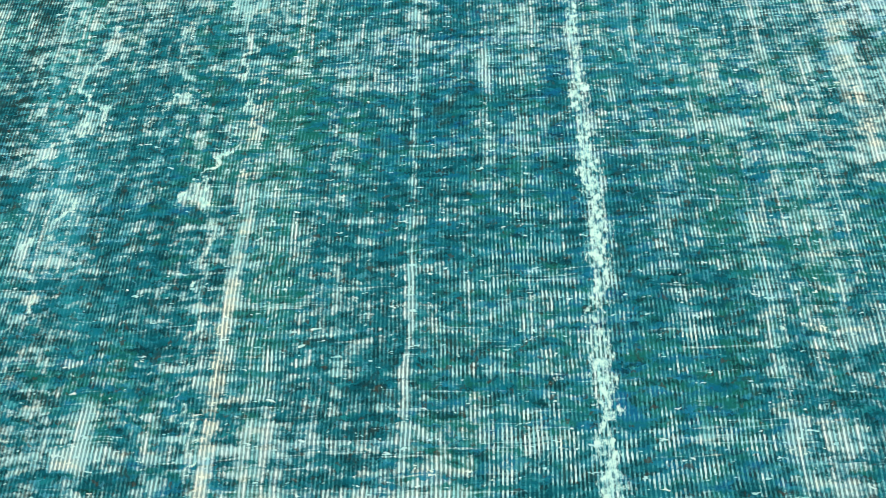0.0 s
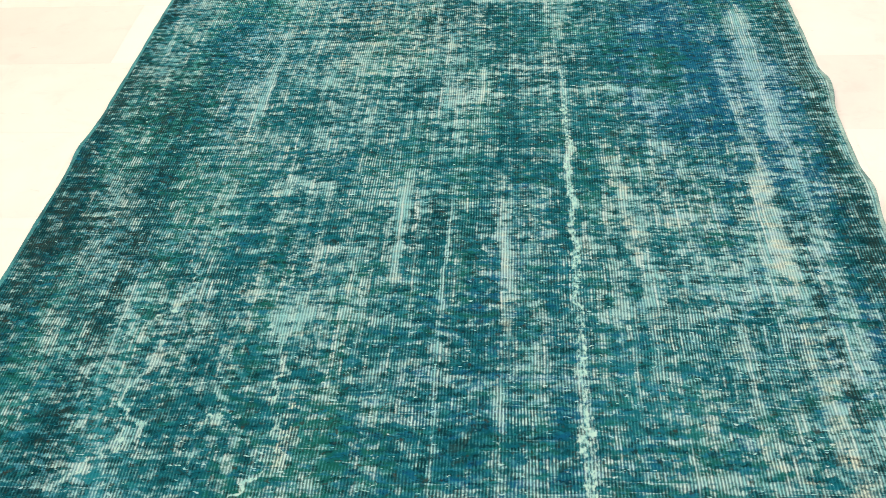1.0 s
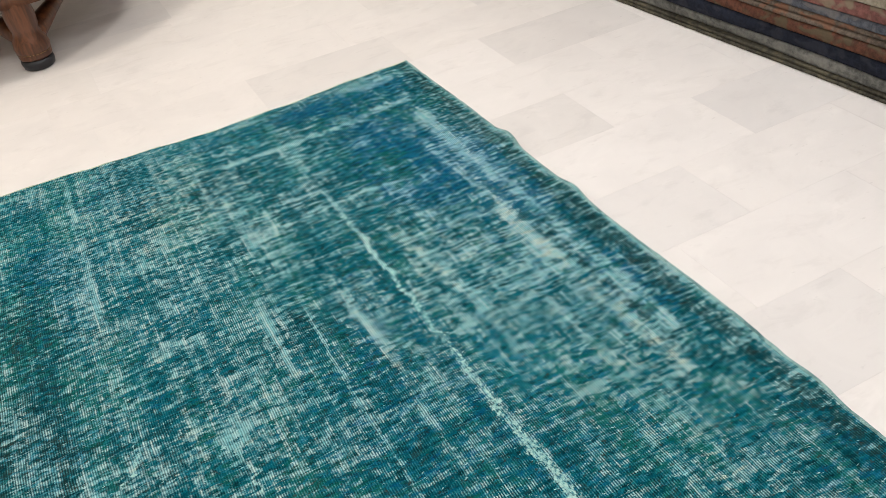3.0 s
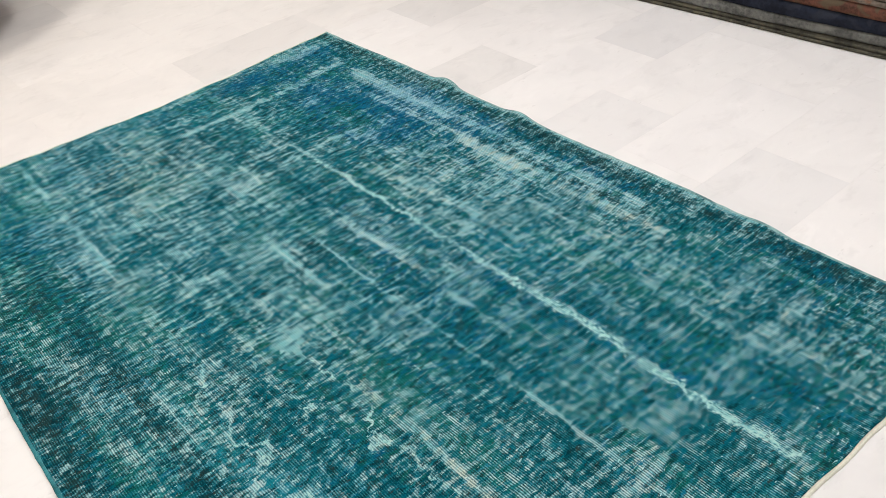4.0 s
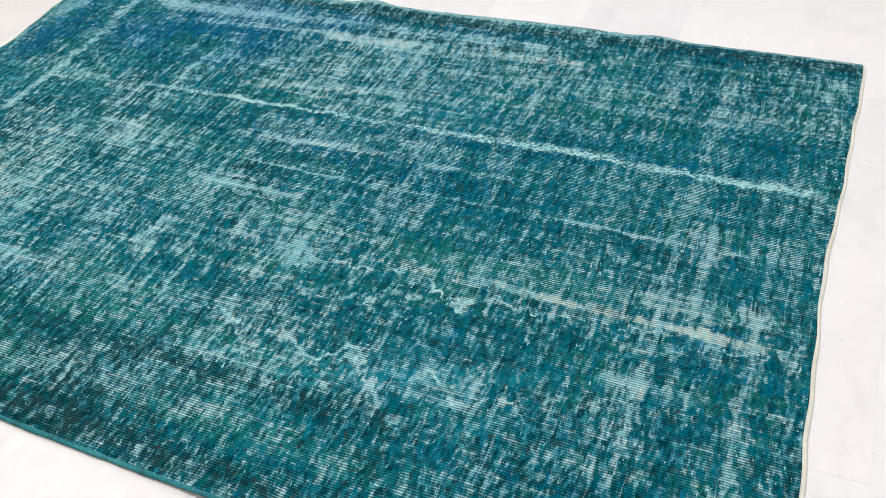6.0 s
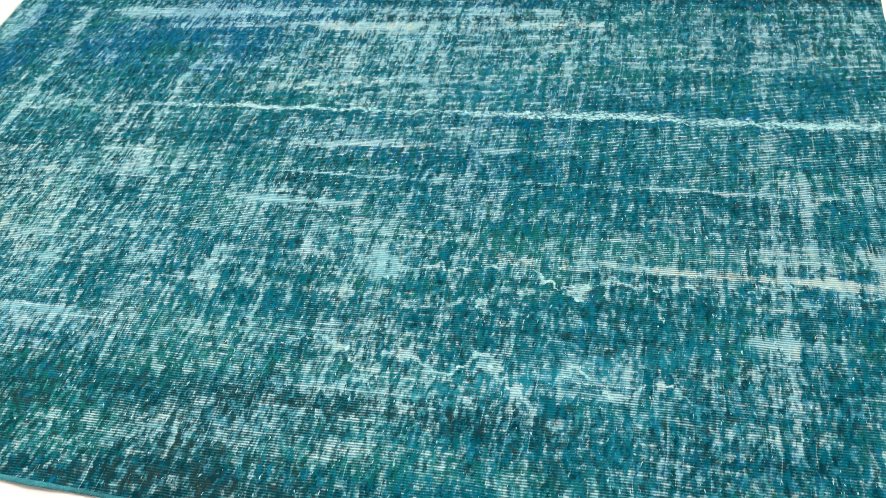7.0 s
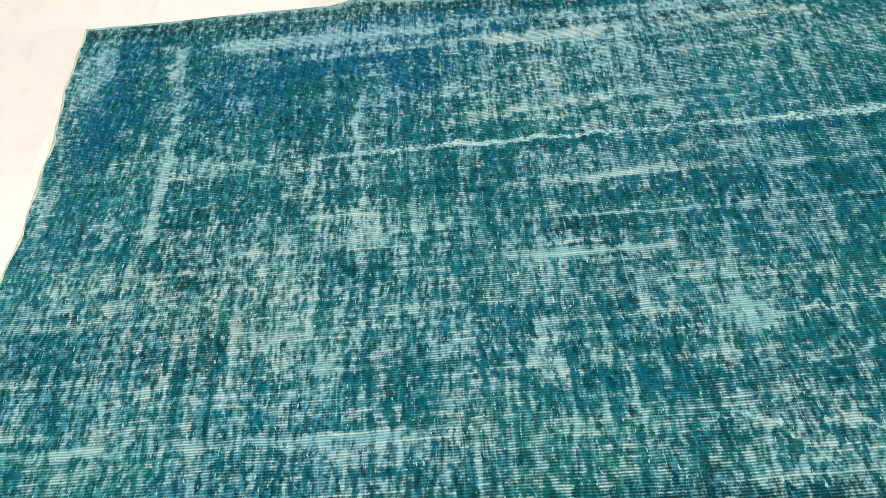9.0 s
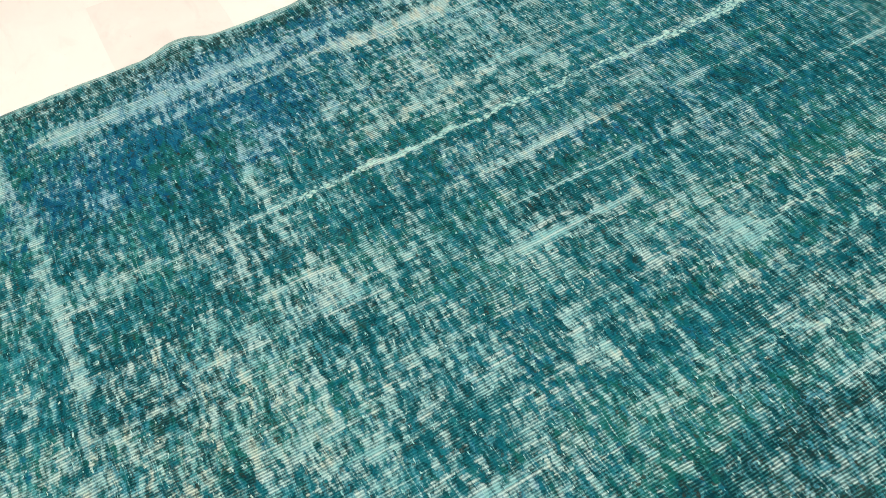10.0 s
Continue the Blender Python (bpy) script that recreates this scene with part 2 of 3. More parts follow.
PILE = rug_pile_material()
SELVEDGE = cloth("turquoise_overcast_wool", (0.02, 0.13, 0.15), (0.07, 0.28, 0.30), (0.03, 0.09, 0.10), (200, 260), 0.5)
EDGE_CORD = cloth("pale_grey_green_wool", (0.10, 0.21, 0.21), (0.34, 0.50, 0.47), (0.04, 0.10, 0.11), (200, 260), 0.6)
FAR_HEM = cloth("pale_green_end_hem", (0.34, 0.42, 0.30), (0.62, 0.66, 0.50), (0.20, 0.32, 0.27), (60, 260), 0.5)
HEM = cloth("cream_cotton_hem", (0.68, 0.66, 0.53), (0.82, 0.80, 0.68), (0.56, 0.60, 0.50), (160, 160), 0.25)
MARBLE = marble_material("cream_marble", (0.755, 0.713, 0.686), (0.56, 0.52, 0.49))
GREY_MARBLE = marble_material("greyish_marble", (0.705, 0.668, 0.645), (0.50, 0.47, 0.45))
GROUT = plain("pale_grout", (0.76, 0.72, 0.69), 0.7, scale=60)
WALL_PAINT = plaster_material("warm_white_wall_paint", (0.74, 0.70, 0.64))
CEILING_PAINT = plaster_material("white_ceiling_paint", (0.80, 0.79, 0.77))
WOOD = wood_material()
RUBBER = plain("black_foot_socket", (0.012, 0.013, 0.018), 0.38, scale=40)
BRASS = plain("worn_brass_band", (0.34, 0.22, 0.11), 0.45, 1.0, 90.0, 0.8)
PLASTIC = plain("pale_blue_plastic_film", (0.36, 0.56, 0.78), 0.35, scale=14, spread=0.35)
METAL_WHITE = plain("white_lamp_frame", (0.8, 0.8, 0.8), 0.45)


def glow_material():
    m = Shader("lit_lamp_diffuser")
    m.put(m.surface.inputs["Emission Color"], (1.0, 0.96, 0.9))
    m.surface.inputs["Emission Strength"].default_value = 6.0
    return m.finish((0.85, 0.85, 0.85), 0.5)


GLOW = glow_material()


# ---------------------------------------------------------------- mesh helpers
def part(name, bm, material, parent=None, label="", smooth=True):
    """Links a bmesh as one mesh object, under a thing or a part where one is given."""
    data = bpy.data.meshes.new(name)
    bmesh.ops.recalc_face_normals(bm, faces=bm.faces[:])
    bm.to_mesh(data)
    bm.free()
    data.materials.append(material)
    if smooth:
        data.shade_smooth()
    ob = new(name, data)
    ob.parent = parent
    return tagged(ob, label)


def box(bm, low, high, bevel=0.0):
    made = bmesh.ops.create_cube(bm, size=1.0)["verts"]
    size = [b - a for a, b in zip(low, high)]
    for v in made:
        v.co = Vector([a + (c + 0.5) * s for a, c, s in zip(low, v.co, size)])
    if bevel:
        edges = list({e for v in made for e in v.link_edges})
        bmesh.ops.bevel(bm, geom=edges, offset=bevel, segments=2, affect="EDGES", profile=0.6)
    return bm


def lathe(bm, profile, steps=28, centre=(0, 0, 0)):
    """Turns a profile of (radius, height) round the upright axis."""
    rings = []
    for r, z in profile:
        rings.append([bm.verts.new((centre[0] + r * math.cos(2 * math.pi * i / steps), centre[1] + r * math.sin(2 * math.pi * i / steps), centre[2] + z)) for i in range(steps)])
    for a, b in zip(rings, rings[1:]):
        for i in range(steps):
            bm.faces.new((a[i], a[(i + 1) % steps], b[(i + 1) % steps], b[i]))
    bm.faces.new(rings[0][::-1])
    bm.faces.new(rings[-1])
    return bm


def tube(bm, points, radius, steps=8):
    """A cord along points; radius is a number or a function of the point's index."""
    rings = []
    for i, p in enumerate(points):
        ahead = (points[min(i + 1, len(points) - 1)] - points[max(i - 1, 0)]).normalized()
        side = ahead.cross(Vector((0, 0, 1)))
        side = side.normalized() if side.length > 1e-4 else Vector((1, 0, 0))
        up = side.cross(ahead)
        r = radius(i) if callable(radius) else radius
        rings.append([bm.verts.new(p + (side * math.cos(a) + up * math.sin(a)) * r) for a in (2 * math.pi * k / steps for k in range(steps))])
    for a, b in zip(rings, rings[1:]):
        for k in range(steps):
            bm.faces.new((a[k], a[(k + 1) % steps], b[(k + 1) % steps], b[k]))
    bm.faces.new(rings[0][::-1])
    bm.faces.new(rings[-1])
    return bm


def thing(name, where=(0, 0, 0), turn=0.0, **tags):
    ob = new(name)
    ob.empty_display_size = 0.1
    ob.matrix_world = pose(*where, 0, 0, turn)
    return tagged(ob, **tags)


# ---------------------------------------------------------------- room
X0, X1, Y0, Y1 = -4.05, 2.35, -2.9, 6.9
FLOOR_Z = -0.008


def wall(name, low, high):
    bm = box(bmesh.new(), low, high)
    return tagged(part(name, bm, WALL_PAINT, smooth=False), "plain warm white painted plaster wall of the shop", "wall", kind="structure")


wall("wall_west", (X0 - 0.15, Y0 - 0.15, -0.06), (X0, Y1 + 0.15, CEILING))
wall("wall_east", (X1, Y0 - 0.15, -0.06), (X1 + 0.15, Y1 + 0.15, CEILING))
wall("wall_south", (X0, Y0 - 0.15, -0.06), (X1, Y0, CEILING))
wall("wall_north", (X0, Y1, -0.06), (X1, Y1 + 0.15, CEILING))
tagged(part("ceiling", box(bmesh.new(), (X0 - 0.15, Y0 - 0.15, CEILING), (X1 + 0.15, Y1 + 0.15, CEILING + 0.12)), CEILING_PAINT, smooth=False),
       "plain white painted ceiling of the shop", "ceiling", kind="structure")


def ceiling_light(x, y):
    root = thing("ceiling_light", (x, y, CEILING), label="square white ceiling light panel, switched on, fixed to the ceiling", category="ceiling light", group="ceiling lights")
    frame_bm = bmesh.new()
    for low, high in (((-0.3, -0.3, -0.03), (0.3, -0.27, 0)), ((-0.3, 0.27, -0.03), (0.3, 0.3, 0)), ((-0.3, -0.27, -0.03), (-0.27, 0.27, 0)), ((0.27, -0.27, -0.03), (0.3, 0.27, 0))):
        box(frame_bm, low, high)
    part("frame_rim", frame_bm, METAL_WHITE, root, smooth=False)
    part("diffuser", box(bmesh.new(), (-0.268, -0.268, -0.018), (0.268, 0.268, -0.002)), GLOW, root, "glowing white diffuser", smooth=False)


for px, py, watts, tone in PANELS:
    ceiling_light(px, py)


# ---------------------------------------------------------------- the large rug
LENGTH = 2.70
BASE_WEAR = 0.09


def bell(v, middle, spread):
    return np.exp(-((v - middle) / spread) ** 2)


def lattice(seed):
    return np.random.RandomState(seed).rand(64, 64)


def rough_field(x, y, fx, fy, seed):
    """Smooth value noise between 0 and 1."""
    grid = lattice(seed)
    u, v = np.asarray(x) * fx + 31.7, np.asarray(y) * fy + 17.3
    i, j = np.floor(u).astype(int), np.floor(v).astype(int)
    a, b = u - i, v - j
    a, b = a * a * (3 - 2 * a), b * b * (3 - 2 * b)
    i, j, i2, j2 = i % 64, j % 64, (i + 1) % 64, (j + 1) % 64
    return (grid[i, j] * (1 - a) + grid[i2, j] * a) * (1 - b) + (grid[i, j2] * (1 - a) + grid[i2, j2] * a) * b


def edge_right(y):
    return 0.019 * bell(y, 0.95, 0.52) + 0.013 * bell(y, 2.0, 0.42) + 0.006 * bell(y, 1.91, 0.06) + 0.006 * bell(y, 1.525, 0.06) + 0.004 * bell(y, 0.57, 0.06) + 0.0015 * np.sin(9 * y)


def edge_left(y):
    return -1.743 - 0.048 * np.clip((2.7 - y) / 1.6, 0, 1) - 0.004 * bell(y, 1.68, 0.06) - 0.004 * bell(y, 0.95, 0.1) + 0.002 * np.sin(7 * y + 1)


def edge_far(x):
    return 2.700 - 0.046 * bell(x, -0.75, 0.48) + 0.003 * np.sin(17 * x) + 0.002 * np.sin(41 * x)


def edge_near(x):
    return 0.020 * bell(x, -0.92, 0.42) + 0.002 * np.sin(13 * x) + 0.0015 * np.sin(37 * x)


def rug_xy(u, v):
    """Floor place of the rug's own coordinates u (0 left to 1 right) and v (0 near to 1 far)."""
    y_mid = v * LENGTH
    xl, xr = edge_left(y_mid), edge_right(y_mid)
    x = xl + (xr - xl) * u
    yn, yf = edge_near(x), edge_far(x)
    return x, yn + (yf - yn) * v


def rug_height(x, y):
    """Lift of the cloth over the floor: lying flat, with small waves along the two long edges."""
    from_right = np.clip(0.02 - x, 0, 3)
    from_left = np.clip(x + 1.80, 0, 3)
    lift = 0.019 * bell(y, 1.91, 0.065) * np.exp(-from_right / 0.10)
    lift += 0.014 * bell(y, 1.525, 0.065) * np.exp(-from_right / 0.09)
    lift += 0.007 * bell(y, 0.57, 0.06) * np.exp(-from_right / 0.06)
    lift += 0.008 * bell(y, 1.68, 0.06) * np.exp(-from_left / 0.06)
    lift += 0.006 * bell(y, 0.95, 0.10) * np.exp(-from_left / 0.08)
    lift += 0.006 * bell(x, -1.36 + 0.10 * np.sin(2.3 * y), 0.06) * bell(y, 0.78, 0.35)
    return lift + 0.0025 * rough_field(x, y, 6, 4, 3)


def wear_fields(x, y):
    """Places of the worn streaks and of the dye zones, in metres on the rug."""
    jag = rough_field(x, y, 24, 26, 11) - 0.5
    jag_small = rough_field(x, y, 60, 70, 12) - 0.5
    ragged = rough_field(x, y, 70, 45, 13)
    broken = 0.35 + 0.9 * rough_field(x, y, 30, 14, 14)

    def span(v, low, high, soft):
        return np.clip((v - low) / soft, 0, 1) * np.clip((high - v) / soft, 0, 1)

    wear = np.zeros_like(x)
    solid = np.zeros_like(x)
    warm = 0.4 * rough_field(x, y, 3, 2.5, 21) + 0.35 * bell(x, -1.15, 0.3) * bell(y, 2.3, 0.35)
    blue = 0.45 * (rough_field(x, y, 5, 3.5, 41) - 0.55)
    # streaks along the warps: x, lean in x per metre, from y, to y, width, bareness, solid cover, warmth
    for at, lean, low, high, width, amount, cover, tone in (
        (-0.205, -0.035, 0.70, 1.58, 0.022, 0.48, 0.05, 0.6),
        (-0.190, -0.040, 1.50, 2.25, 0.020, 0.45, 0.05, 0.3),
        (-0.120, -0.010, 0.85, 1.75, 0.018, 0.35, 0.05, -0.5),
        (-0.130, -0.015, 1.70, 2.30, 0.032, 0.55, 0.10, -0.8),
        (-0.976, 0.000, 1.235, 1.62, 0.011, 0.75, 0.10, 0.2),
        (-0.480, -0.085, 1.28, 1.68, 0.018, 0.50, 0.06, 0.4),
        (-0.748, -0.060, 1.10, 1.62, 0.014, 0.55, 0.08, 0.4),
        (-0.875, 0.000, 0.15, 1.50, 0.005, 0.60, 0.16, 0.0),
        (-0.760, 0.000, 0.70, 1.02, 0.009, 0.65, 0.20, 0.0),
        (-1.118, 0.010, 0.10, 0.72, 0.010, 0.45, 0.06, 0.5),
        (-1.125, 0.020, 0.70, 1.02, 0.008, 0.40, 0.12, 0.6),
        (-1.130, 0.000, 0.02, 0.60, 0.010, 0.30, 0.04, 0.5),
        (-0.500, 0.000, 0.20, 0.78, 0.026, 0.25, 0.00, 0.1),
        (-0.385, 0.000, 0.25, 0.70, 0.022, 0.25, 0.00, 0.2),
        (-0.400, 0.000, 1.60, 2.30, 0.020, 0.22, 0.00, 0.3),
        (-0.905, 0.000, 2.095, 2.19, 0.005, 0.90, 0.50, 0.0),
        (-0.820, 0.000, 1.75, 2.05, 0.012, 0.40, 0.00, 0.2),
        (-1.270, 0.020, 2.10, 2.66, 0.045, 0.16, 0.02, -0.1),
        (-1.375, 0.010, 1.78, 2.60, 0.012, 0.45, 0.08, -0.2),
        (-1.300, 0.000, 0.20, 0.42, 0.020, 0.60, 0.00, 0.1),
    ):
        middle = at + lean * (y - 1.2) + 0.012 * jag + 0.008 * jag_small
        s = bell(x, middle, width) * span(y, low, high, 0.05)
        wear = wear + 0.75 * amount * s * broken
        solid = np.maximum(solid, cover * s * np.clip(broken * 1.1, 0, 1))
        warm = warm + tone * s
    # the long white seam
    seam = -0.613 - 0.022 * np.clip((y - 1.7) / 0.5, 0, 1) + 0.012 * bell(y, 0.66, 0.12) - 0.008 * bell(y, 0.30, 0.15) + 0.014 * jag + 0.010 * jag_small
    s = bell(x, seam, 0.008 + 0.009 * np.clip((1.5 - y) / 0.9, 0, 1)) * span(y, 0.04, 2.25, 0.05) * (1 - 0.55 * np.clip((y - 1.85) / 0.2, 0, 1))
    wear = wear + 0.36 * s * broken
    solid = np.maximum(solid, 0.50 * s * (0.55 + 0.5 * broken))
    # worn rows across the warps: y, from x, to x, half height, bareness, solid cover
    for cy, low, high, size, amount, cover in (
        (1.172, -0.62, -0.27, 0.008, 0.55, 0.12),
        (1.160, -1.25, -0.95, 0.010, 0.40, 0.10),
        (1.240, -0.45, -0.15, 0.009, 0.30, 0.00),
        (2.362, -0.88, -0.30, 0.015, 0.70, 0.16),
        (2.400, -0.36, -0.10, 0.022, 0.40, 0.10),
        (2.300, -0.66, -0.56, 0.030, 0.40, 0.12),
        (1.920, -0.70, -0.42, 0.012, 0.40, 0.10),
        (2.010, -0.76, -0.52, 0.012, 0.36, 0.10),
        (0.690, -0.95, -0.60, 0.009, 0.30, 0.00),
        (0.330, -1.45, -0.20, 0.022, 0.28, 0.00),
        (0.255, -1.10, -0.75, 0.016, 0.34, 0.00),
        (0.820, -0.60, -0.25, 0.010, 0.34, 0.00),
        (0.720, -1.20, -1.02, 0.008, 0.36, 0.10),
        (1.390, -1.50, -1.30, 0.012, 0.22, 0.04),
        (0.120, -1.60, -0.30, 0.020, 0.24, 0.00),
    ):
        s = bell(y + 0.016 * jag + 0.010 * jag_small, cy, size) * span(x, low, high, 0.04)
        wear = wear + 0.75 * amount * s * broken
        solid = np.maximum(solid, cover * s * (0.4 + 0.8 * ragged))
    # worn spots: x, y, half sizes, bareness, solid cover
    for cx, cy, rx, ry, amount, cover in (
        (-1.242, 1.545, 0.034, 0.028, 0.75, 0.24),
        (-1.175, 1.545, 0.040, 0.020, 0.60, 0.12),
        (-1.150, 1.170, 0.028, 0.028, 0.60, 0.22),
        (-1.190, 1.150, 0.020, 0.040, 0.60, 0.22),
        (-1.245, 1.960, 0.050, 0.045, 0.50, 0.12),
        (-1.270, 2.130, 0.050, 0.045, 0.22, 0.06),
        (-0.985, 2.520, 0.040, 0.035, 0.40, 0.16),
        (-1.375, 2.380, 0.050, 0.050, 0.40, 0.12),
        (-1.370, 2.000, 0.050, 0.050, 0.30, 0.06),
        (-1.400, 1.880, 0.040, 0.070, 0.50, 0.10),
        (-0.190, 2.610, 0.070, 0.050, 0.40, 0.16),
        (-1.100, 1.320, 0.040, 0.040, 0.30, 0.00),
        (-0.700, 0.300, 0.120, 0.040, 0.40, 0.00),
    ):
        near = np.sqrt(((x - cx + 0.03 * jag) / rx) ** 2 + ((y - cy + 0.03 * jag_small) / ry) ** 2)
        s = np.clip(1.5 - near, 0, 1) * (0.55 + 0.6 * ragged)
        wear = wear + 0.42 * amount * s
        solid = np.maximum(solid, cover * s)
    # two crooked remnants of the border's outline along one side
    first = -1.158 - 0.045 * bell(y, 0.735, 0.045) + 0.018 * bell(y, 0.89, 0.05) + 0.012 * np.sin(9 * y) + 0.030 * jag + 0.045 * jag_small
    second = -1.418 - 0.050 * bell(y, 0.79, 0.05) + 0.030 * bell(y, 1.28, 0.12) - 0.014 * bell(y, 0.6, 0.1) + 0.016 * np.sin(37 * y) + 0.020 * jag + 0.040 * jag_small
    third = -1.262 + 0.020 * np.sin(21 * y) + 0.040 * jag + 0.040 * jag_small
    for path, low, high, amount in ((first, 0.02, 1.16, 1.0), (second, 0.45, 1.34, 0.95), (third, 0.75, 1.25, 0.60)):
        s = bell(x, path, 0.0065) * span(y, low, high, 0.08) * (0.35 + 0.9 * rough_field(x, y, 40, 40, 16))
        wear = wear + 0.55 * amount * s * broken
        solid = np.maximum(solid, 0.62 * amount * s * (0.4 + 0.8 * ragged))
        warm = warm + 0.3 * s
    # broad zones, more or less bare
    wear = wear + 0.10 * bell(x, -1.38, 0.22) * bell(y, 0.62, 0.40) + 0.10 * bell(x, -0.95, 0.2) * bell(y, 0.5, 0.3) - 0.12 * bell(x, -0.45, 0.35) * bell(y, 0.30, 0.3) + 0.08 * bell(y, 2.64, 0.07)
    wear = wear + 0.30 * bell(x, 0.010, 0.010) - 0.05 * bell(x, -0.05, 0.05) - 0.14 * bell(x, -1.56, 0.10) * bell(y, 1.7, 0.6) - 0.08 * bell(x, -1.745, 0.035)
    wear = wear + 0.08 * bell(x, -0.10, 0.09) * bell(y, 1.95, 0.4) - 0.18 * bell(x, -0.36, 0.15) * bell(y, 2.10, 0.22) - 0.12 * bell(x, -0.45, 0.35) * bell(y, 2.53, 0.07) - 0.06 * bell(x, -1.35, 0.2) * bell(y, 1.3, 0.25)
    wear = wear + 0.10 * (rough_field(x, y, 2.6, 2.0, 31) - 0.5) + 0.16 * (rough_field(x, y, 11, 1.3, 32) - 0.5) + 0.14 * (rough_field(x, y, 2.0, 12, 33) - 0.5)
    wear = wear + 0.10 * bell(x, -1.05, 0.28) * bell(y, 1.95, 0.28) - 0.03 * bell(x, -0.9, 0.5) * bell(y, 0.7, 0.5) - 0.022 + 0.08 * bell(x, -1.52, 0.08) * bell(y, 0.8, 0.35)
    # dye
    blue = blue + 1.0 * bell(x, -0.33, 0.15) * bell(y, 2.12, 0.26) + 0.5 * bell(x, -0.45, 0.35) * bell(y, 2.56, 0.08) + 0.45 * bell(x, -0.40, 0.14) * bell(y, 1.85, 0.2) + 0.35 * bell(x, -0.10, 0.08) * bell(y, 1.9, 0.45) + 0.22 * bell(x, -0.10, 0.10) * bell(y, 1.0, 0.9)
    blue = blue + 0.40 * bell(x, -0.12, 0.12) * bell(y, 0.30, 0.3) + 0.30 * bell(x, -0.75, 0.2) * bell(y, 1.05, 0.3) + 0.35 * bell(x, -1.29, 0.10) * bell(y, 2.42, 0.12)
    blue = blue + 0.25 * bell(x, -0.20, 0.22) * bell(y, 1.7, 0.7) + 0.40 * bell(x, -1.47, 0.10) * bell(y, 1.95, 0.35) + 0.30 * bell(x, -0.75, 0.45) * bell(y, 0.5, 0.35) + 0.25 * bell(y, 2.56, 0.05)
    dark = 0.75 * bell(x, -0.030 + 0.03 * jag, 0.028) + 0.5 * bell(x, -1.745 + 0.02 * jag, 0.032) + 0.55 * bell(x, -0.162 - 0.035 * (y - 1.2), 0.012) * span(y, 0.75, 1.5, 0.1)
    dark = dark + 0.40 * bell(x, -1.535 + 0.03 * jag, 0.030) * bell(y, 1.05, 0.50) + 0.35 * bell(x, -1.62, 0.12) * bell(y, 1.5, 0.9)
    dark = dark + 0.25 * bell(x, -0.95, 0.18) * bell(y, 2.25, 0.18) + 0.45 * (rough_field(x, y, 4, 4, 42) - 0.55)
    band = -1.49 + 0.165 * np.clip((1.03 - y) / 0.56, 0, 1) ** 1.2
    bright = 0.95 * bell(x + 0.02 * jag, band, 0.024) * span(y, 0.42, 1.30, 0.12) * (0.4 + 0.8 * ragged)
    bright = bright + 0.55 * bell(x, -0.74, 0.10) * bell(y, 2.45, 0.07) + 0.45 * bell(x, -0.9, 0.25) * bell(y, 2.63, 0.06) + 0.35 * bell(x, -0.2, 0.2) * bell(y, 2.62, 0.07)
    bright = bright + 1.2 * np.clip(rough_field(x, y, 6, 6, 43) - 0.72, 0, 1) + 0.5 * bell(x, -0.52, 0.07) * bell(y, 1.0, 0.12)
    # where faded pile lies in dashes, and where the single warps stand clear
    fuzz = 0.75 * np.clip((y - 1.75) / 0.5, 0, 1) + 0.5 * np.clip((-1.15 - x) / 0.3, 0, 1) + 0.5 * (rough_field(x, y, 5, 5, 52) - 0.5)
    clear = 0.85 * bell(x, -0.62, 0.42) * bell(y, 0.45, 0.55) + 1.2 * np.clip(rough_field(x, y, 12, 6, 51) - 0.45, 0, 1)
    return wear - BASE_WEAR, *(np.clip(f, 0, 1) for f in (solid, warm, blue, dark, bright, fuzz, clear))


